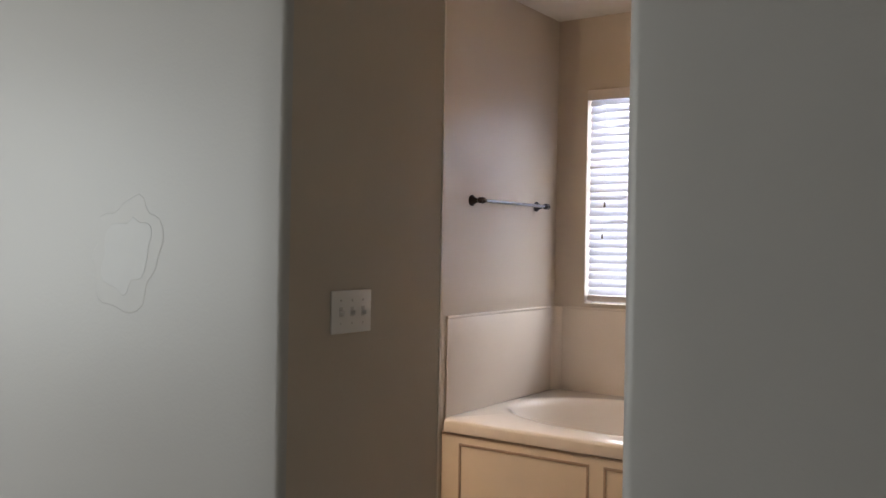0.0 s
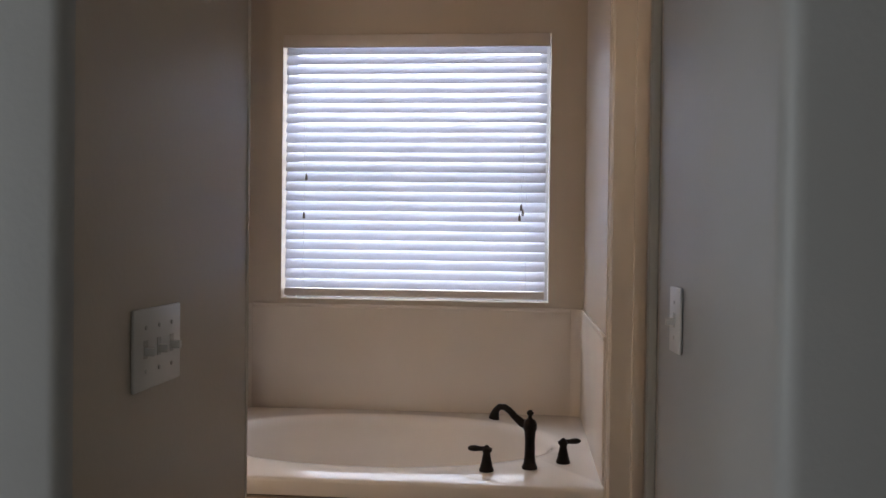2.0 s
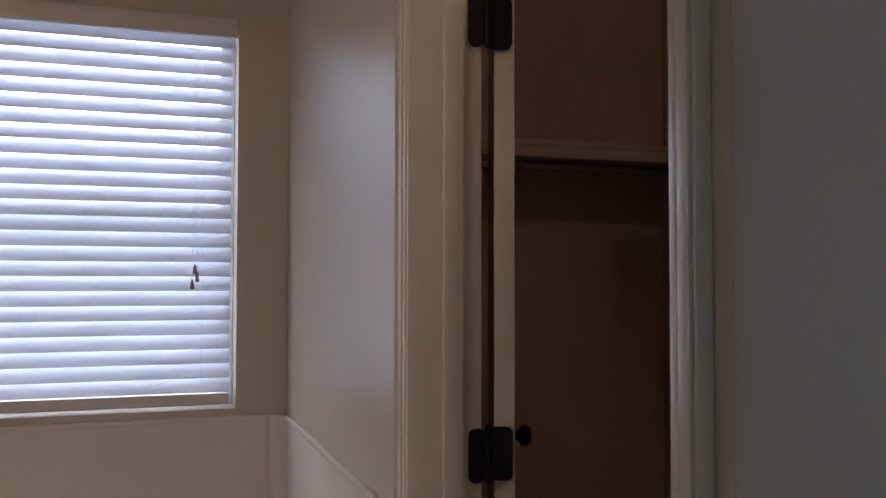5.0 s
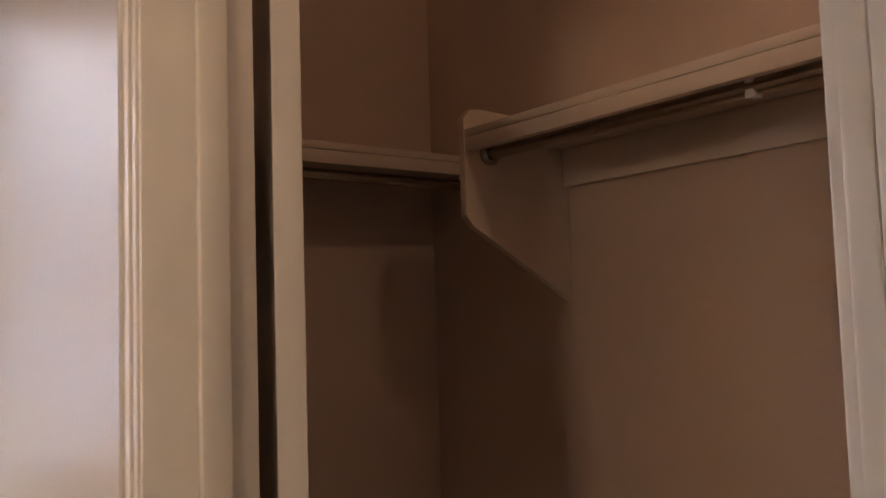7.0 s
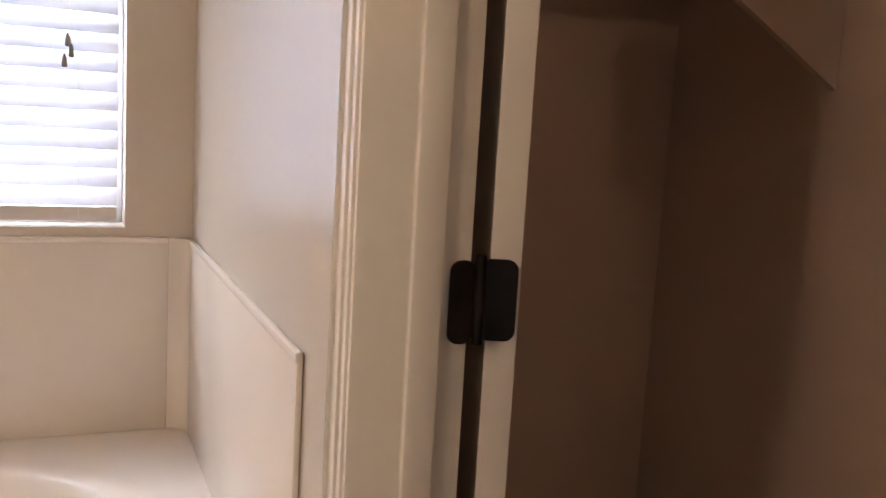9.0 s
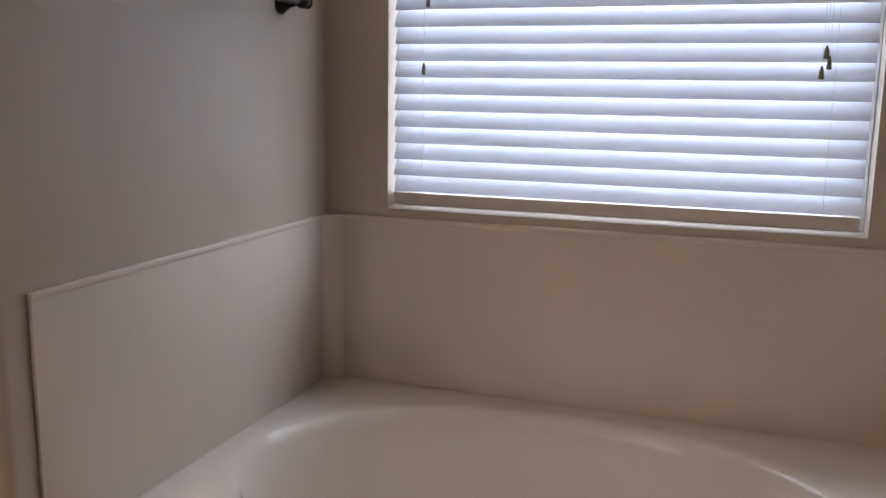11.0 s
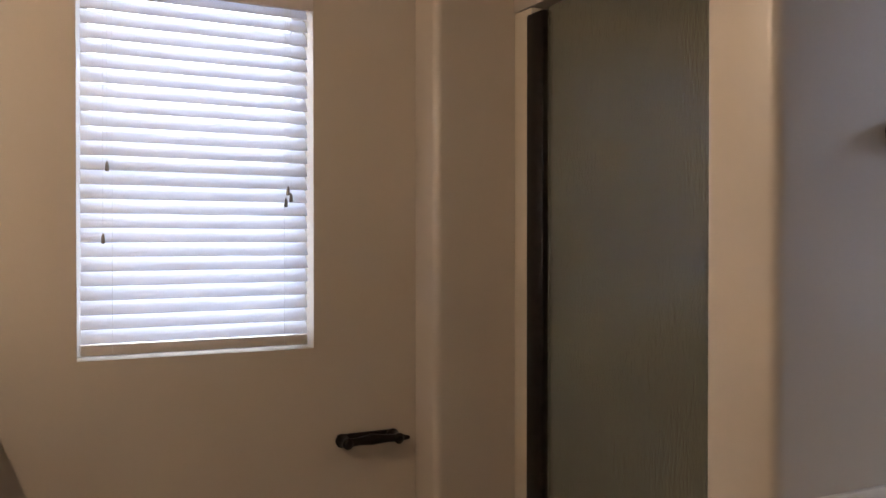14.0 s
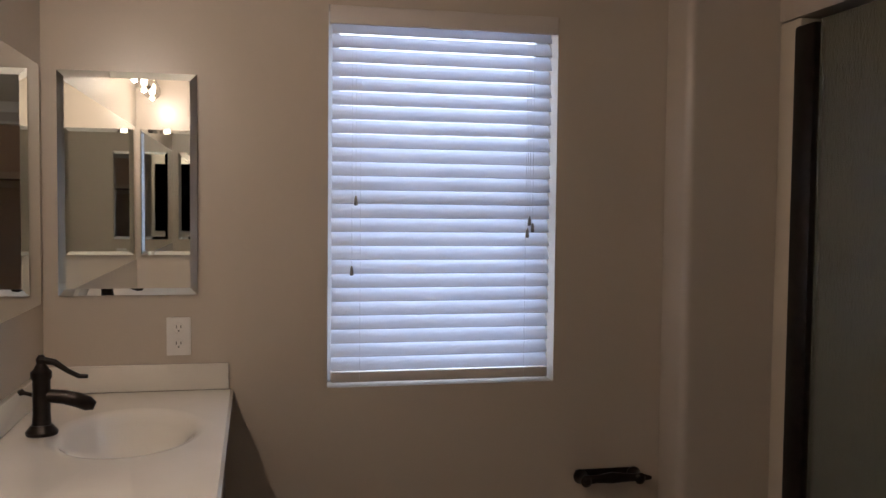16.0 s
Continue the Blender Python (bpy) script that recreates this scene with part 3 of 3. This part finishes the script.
for z in (-0.024, 0.024):
    part("socket", lathe(bmesh.new(), [(0.0165, 0), (0.0165, 0.002), (0.0155, 0.003)], (0.006, 0, z), (1, 0, 0)), M_PLATE, ou)
    for y in (-0.0065, 0.0065):
        part("slot", box(bmesh.new(), 0.0085, 0.0096, y - 0.0012, y + 0.0012, z, z + 0.009), M_DARK, ou)
    part("ground_hole", cyl(bmesh.new(), (0.0085, 0, z - 0.007), (0.0096, 0, z - 0.007), 0.0026, n=10), M_DARK, ou)


# ---- mirrors and vanity ----
def bevelled_mirror(name, label, m, w, h):
    g = thing(name, label, "mirror")
    bm = bmesh.new()
    o_ = [(-w / 2, -h / 2), (w / 2, -h / 2), (w / 2, h / 2), (-w / 2, h / 2)]
    i_ = [(x - 0.02 * (1 if x > 0 else -1), z - 0.02 * (1 if z > 0 else -1)) for x, z in o_]
    a = [bm.verts.new((x, -0.001, z)) for x, z in o_]
    b = [bm.verts.new((x, -0.014, z)) for x, z in o_]
    c = [bm.verts.new((x, -0.018, z)) for x, z in i_]
    for p, q in ((a, b), (b, c)):
        for k in range(4):
            bm.faces.new((p[k], p[(k + 1) % 4], q[(k + 1) % 4], q[k]))
    bm.faces.new(c)
    bm.faces.new(list(reversed(a)))
    part("glass", bm, M_MIRROR, g, smooth=False)
    g.matrix_basis = m
    return g


bevelled_mirror("wall_mirror", "tall frameless mirror with cut edges on the wall", Matrix.Translation((WX, -2.466, 1.592)) @ Matrix.Rotation(radians(90), 4, "Z"), 0.385, 0.645)
bevelled_mirror("wall_mirror", "tall frameless mirror with cut edges on the vanity end wall", Matrix.Translation((-1.314, -2.515, 1.592)) @ Matrix.Rotation(radians(-90), 4, "Z"), 0.33, 0.645)
vm = thing("vanity_mirror", "wide frameless mirror on the wall above the vanity", "mirror", (-2.25, SY, 1.25))
part("glass", box(bmesh.new(), -1.13, 0.88, 0.001, 0.006, 0.0, 0.67), M_MIRROR, vm, smooth=False)

va = thing("vanity_cabinet", "dark wooden vanity cabinet under a cream top", "cabinet", (-2.30, -2.440, 0))
part("body", box(bmesh.new(), -1.125, 0.975, -0.26, 0.225, 0.09, 0.82, bevel=0.003), M_CAB, va)
part("top_rail", box(bmesh.new(), -1.125, 0.975, 0.20, 0.225, 0.822, 0.948), M_CAB, va)
part("toe_kick", box(bmesh.new(), -1.12, 0.97, -0.25, 0.17, 0.0, 0.088), M_CAB, va)
for k in range(4):
    xa = -1.10 + k * 0.52
    d = part("door", box(bmesh.new(), xa, xa + 0.48, 0.226, 0.246, 0.13, 0.74, bevel=0.004), M_CAB, va)
    part("panel", box(bmesh.new(), xa + 0.07, xa + 0.41, 0.2465, 0.251, 0.20, 0.67, bevel=0.003), M_CAB, d)
    part("drawer_front", box(bmesh.new(), xa, xa + 0.48, 0.226, 0.246, 0.76, 0.93, bevel=0.004), M_CAB, va)


def vanity_top():
    t = thing("countertop", "glossy cream vanity top with an integral basin", "countertop", (-2.30, -2.440, 0.95))
    x0, x1, y0, y1 = -1.130, 0.983, -0.261, 0.268
    cx, cy, rx, ry = -0.66, 0.03, 0.225, 0.165
    bm = bmesh.new()
    N = 72
    outer = []
    for i in range(N):
        a = 2 * math.pi * i / N
        c, s = math.cos(a), math.sin(a)
        k = min(abs(((x1 if c > 0 else x0) - cx) / c) if abs(c) > 1e-6 else 9, abs(((y1 if s > 0 else y0) - cy) / s) if abs(s) > 1e-6 else 9)
        outer.append((cx + k * c, cy + k * s))
    corners = [(x1, y1), (x0, y1), (x0, y0), (x1, y0)]
    for cxy in corners:
        j = min(range(N), key=lambda q: (outer[q][0] - cxy[0]) ** 2 + (outer[q][1] - cxy[1]) ** 2)
        outer[j] = cxy
    rings = [[bm.verts.new((x, y, z)) for x, y in outer] for z in (0.0, 0.026)]
    rings.append([bm.verts.new((x + (cx - x) * 0.012, y + (cy - y) * 0.03, 0.034)) for x, y in outer])
    for f, dz in ((1.12, 0.034), (1.03, 0.031), (0.95, 0.024), (0.85, 0.006), (0.7, -0.03), (0.5, -0.06), (0.25, -0.076), (0.08, -0.078)):
        rings.append([bm.verts.new((cx + rx * f * math.cos(2 * math.pi * i / N), cy + ry * f * math.sin(2 * math.pi * i / N), dz)) for i in range(N)])
    for p, q in zip(rings, rings[1:]):
        for i in range(N):
            bm.faces.new((p[i], p[(i + 1) % N], q[(i + 1) % N], q[i]))
    bm.faces.new(rings[-1])
    part("top", bm, M_COUNTER, t)
    part("side_splash", box(bmesh.new(), -1.131, -1.114, -0.26, 0.256, 0.035, 0.114, bevel=0.004), M_COUNTER, t)
    part("back_splash", box(bmesh.new(), -1.113, 0.983, -0.2625, -0.245, 0.035, 0.114, bevel=0.004), M_COUNTER, t)
    part("drain", lathe(bmesh.new(), [(0.022, 0), (0.022, 0.004), (0.012, 0.006)], (cx, cy, -0.077)), M_BRONZE, t)
    return t


vanity_top()


def basin_faucet(x, y, z):
    f = thing("basin_faucet", "dark bronze pump-style basin faucet", "faucet", (x, y, z))
    part("base", lathe(bmesh.new(), [(0.036, 0), (0.037, 0.008), (0.030, 0.016), (0.024, 0.024)]), M_BRONZE, f)
    part("body", lathe(bmesh.new(), [(0.022, 0.02), (0.020, 0.05), (0.020, 0.13), (0.024, 0.136), (0.024, 0.15), (0.018, 0.156), (0.010, 0.17), (0.012, 0.18), (0.006, 0.19)]), M_BRONZE, f)
    part("spout", sweep(bmesh.new(), [(0, 0.012, 0.092), (0.0, 0.05, 0.088), (0, 0.08, 0.080), (0, 0.105, 0.070), (0, 0.120, 0.064)], [0.016, 0.017, 0.018, 0.018, 0.010]), M_BRONZE, f)
    part("lever", sweep(bmesh.new(), [(0, 0.0, 0.178), (0, 0.03, 0.172), (0, 0.06, 0.150), (0, 0.085, 0.137), (0, 0.105, 0.136)], [0.009, 0.008, 0.006, 0.006, 0.005]), M_BRONZE, f)
    part("side_knob", lathe(bmesh.new(), [(0.005, 0), (0.005, 0.02), (0.009, 0.028), (0.004, 0.036)], (0, -0.02, 0.095), (-0.3, -1, 0.2)), M_BRONZE, f)
    return f


basin_faucet(-2.955, -2.605, 0.985)

vl = thing("vanity_light", "bronze vanity light bar with clear lit bulbs", "wall lamp", (-2.0, SY, 2.2))
part("backplate", box(bmesh.new(), -0.42, 0.42, 0.001, 0.03, -0.055, 0.055, bevel=0.006), M_BRONZE, vl)
BULBS = (-0.32, 0.0, 0.32)
for u in BULBS:
    part("arm", sweep(bmesh.new(), [(u, 0.03, 0.0), (u, 0.08, -0.005), (u, 0.115, -0.02), (u, 0.12, -0.035)], [0.009] * 4), M_BRONZE, vl)
    part("socket", lathe(bmesh.new(), [(0.016, -0.07), (0.024, -0.065), (0.022, -0.04), (0.010, -0.03)], (u, 0.12, 0)), M_BRONZE, vl)
    bulb = part("bulb", lathe(bmesh.new(), [(0.013, -0.072), (0.018, -0.085), (0.034, -0.11), (0.040, -0.13), (0.036, -0.152), (0.020, -0.167), (0.004, -0.171)], (u, 0.12, 0)), M_BULBGLASS, vl, "clear glass bulb")
    bulb.visible_shadow = False
    part("filament", lathe(bmesh.new(), [(0.004, -0.10), (0.009, -0.108), (0.011, -0.125), (0.008, -0.14), (0.003, -0.145)], (u, 0.12, 0), n=12), M_FILAMENT, vl, "glowing filament")

# ---- shower ----
sh = thing("shower_door", "framed rain-glass shower door with a dark bronze post", "shower door", (-2.45, SHF, 0))
part("side_frame", box(bmesh.new(), -0.829, -0.718, -0.02, 0.06, 0.06, 2.128, bevel=0.010), M_SHFRAME, sh, "cream moulded stall edge")
part("post", box(bmesh.new(), -0.714, -0.612, -0.045, 0.0, 0.10, 2.095, bevel=0.010), M_BRONZE, sh, "dark bronze hinge post")
part("glass", box(bmesh.new(), -0.610, 0.785, -0.026, -0.018, 0.10, 2.10), M_RAIN, sh, "rippled greenish rain glass", smooth=False)
part("bottom_track", box(bmesh.new(), -0.742, 0.785, -0.05, 0.03, 0.06, 0.098, bevel=0.004), M_BRONZE, sh)
part("curb", box(bmesh.new(), -0.829, 0.785, -0.06, 0.10, 0.0, 0.058, bevel=0.006), M_TUB, sh)

# ---- closet ----
cd = thing("closet_door", "white painted closet door standing wide open", "door", (0.151, -1.296, 0))
DR = part("leaf", box(bmesh.new(), 0.0, 0.036, 0.006, 0.700, 0.012, 2.02, bevel=0.002), M_DOOR, cd)
part("rose", lathe(bmesh.new(), [(0.03, 0), (0.03, 0.006), (0.012, 0.012), (0.011, 0.035), (0.024, 0.042), (0.027, 0.055), (0.018, 0.066), (0.005, 0.068)], (0.036, 0.635, 0.985), (1, 0, 0)), M_BRONZE, cd, "dark bronze door knob")
cd.rotation_euler = (0, 0, radians(-21))
def hinge_leaf(x0, x1, y0, y1):
    bm = box(bmesh.new(), x0, x1, y0, y1, -0.046, 0.046)
    es = [e for e in bm.edges if abs(e.verts[0].co.y - e.verts[1].co.y) > 0.001]
    bmesh.ops.bevel(bm, geom=es, offset=0.012, segments=5, affect="EDGES", profile=0.5)
    return bm


for z in (0.30, 1.064, 1.812):
    h = thing("door_hinge", "black bronze rounded butt hinge on the door jamb", "hinge", (0.132, -1.3035, z), "closet door hinges")
    part("jamb_leaf", hinge_leaf(-0.032, -0.003, -0.004, -0.0005), M_BRONZE, h)
    dl = part("door_leaf", hinge_leaf(-0.008, 0.035, -0.004, -0.0005), M_BRONZE, h)
    dl.location, dl.rotation_euler = (0.017, 0.011, 0), (0, 0, radians(-21))
    part("knuckle", cyl(bmesh.new(), (0.002, -0.006, -0.046), (0.002, -0.006, 0.052), 0.0062, n=14), M_BRONZE, h)


def closet_shelf(name, label, x0, x1, y0, y1, z):
    s = thing(name, label, "shelf", ((x0 + x1) / 2, (y0 + y1) / 2, z))
    c = s.location
    part("board", box(bmesh.new(), x0 - c.x, x1 - c.x, y0 - c.y, y1 - c.y, -0.018, 0.0, bevel=0.002), M_SHELF, s)
    return s


ZS = 1.755
es = closet_shelf("closet_shelf", "painted closet shelf with a hanging rod", 0.885, 1.20, -2.57, -0.748, ZS)
c = es.location.copy()
bm = bmesh.new()
prof = [(0.885, ZS + 0.025), (0.903, ZS + 0.046), (0.935, ZS + 0.050), (1.20, ZS + 0.036), (1.20, 1.374), (0.905, 1.542), (0.885, 1.566)]
va_, vb_ = [bm.verts.new((x - c.x, -0.746 - c.y, z - c.z)) for x, z in prof], [bm.verts.new((x - c.x, -0.728 - c.y, z - c.z)) for x, z in prof]
bm.faces.new(va_)
bm.faces.new(list(reversed(vb_)))
for k in range(len(prof)):
    bm.faces.new((va_[k], va_[(k + 1) % 7], vb_[(k + 1) % 7], vb_[k]))
part("end_panel", bm, M_SHELF, es, "cream pentagonal end bracket board", smooth=False)
part("rod", cyl(bmesh.new(), (0.953 - c.x, -2.57 - c.y, -0.050), (0.953 - c.x, -0.748 - c.y, -0.050), 0.014), M_CHROME, es, "dull metal hanging rod")
part("rod_socket", lathe(bmesh.new(), [(0.026, 0), (0.026, 0.01), (0.019, 0.016)], (0.953 - c.x, -0.747 - c.y, -0.050), (0, -1, 0)), M_CHROME, es)
part("front_cleat", box(bmesh.new(), 0.885 - c.x, 0.903 - c.x, -2.57 - c.y, -0.748 - c.y, -0.05, -0.019, bevel=0.002), M_SHELF, es)
part("wall_cleat", box(bmesh.new(), 1.182 - c.x, 1.20 - c.x, -2.57 - c.y, -0.748 - c.y, -0.11, -0.019, bevel=0.002), M_SHELF, es)
part("rod_clip", box(bmesh.new(), 0.940 - c.x, 0.966 - c.x, -1.430 - c.y, -1.412 - c.y, -0.07, -0.019, bevel=0.003), M_PLATE, es, "small white rod support clip")
ns = closet_shelf("closet_shelf", "painted shelf along the closet end wall with a rod", 0.129, 1.199, -0.49, -0.202, ZS)
c = ns.location.copy()
part("front_cleat", box(bmesh.new(), 0.129 - c.x, 1.199 - c.x, -0.489 - c.y, -0.471 - c.y, -0.05, -0.019, bevel=0.002), M_SHELF, ns)
part("rod", cyl(bmesh.new(), (0.129 - c.x, -0.44 - c.y, -0.068), (1.199 - c.x, -0.44 - c.y, -0.068), 0.014), M_CHROME, ns, "dull metal hanging rod")

# ---- filled patch on the bedroom wall, feathered out in two coats ----
def filler_coat(rx, rz, lift, material, seed, label):
    bm = bmesh.new()
    rim = []
    for i in range(40):
        a = 2 * math.pi * i / 40
        k = 1.0 + 0.35 * noise.noise(Vector((1.8 * math.cos(a), 1.8 * math.sin(a), seed)))
        rim.append((rx * k * math.cos(a) + 0.03 * math.sin(a), rz * k * math.sin(a)))
    front = [bm.verts.new((x, -lift, z)) for x, z in rim]
    back = [bm.verts.new((x * 1.04, 0.0005, z * 1.04)) for x, z in rim]
    bm.faces.new(front)
    for i in range(40):
        bm.faces.new((front[i], front[(i + 1) % 40], back[(i + 1) % 40], back[i]))
    ob = tagged(mesh_ob("wall_patch", bm, material), label, "wall patch", kind="structure")
    ob.location = (-1.42, BY, 1.245)


filler_coat(0.15, 0.15, 0.0006, mat("filler_thin", (0.468, 0.459, 0.450), 0.45, var=0.03, scale=9), 3.0, "thin pale filler smoothed on the grey wall")
filler_coat(0.10, 0.11, 0.0012, mat("filler_thick", (0.485, 0.482, 0.480), 0.45, var=0.03, scale=9), 7.0, "pale filler patch smoothed on the grey wall")

cl = thing("closet_lamp", "small frosted ceiling lamp in the closet", "ceiling lamp", (0.60, -1.95, H))
part("base", lathe(bmesh.new(), [(0.06, -0.03), (0.065, -0.012), (0.065, -0.001)]), M_PLATE, cl)
part("globe", lathe(bmesh.new(), [(0.02, -0.125), (0.05, -0.11), (0.068, -0.08), (0.06, -0.045), (0.045, -0.031)]), M_GLOBE, cl, "dim frosted glass globe")
M_GLOBE.node_tree.nodes["Principled BSDF"].inputs["Roughness"].default_value = 0.4
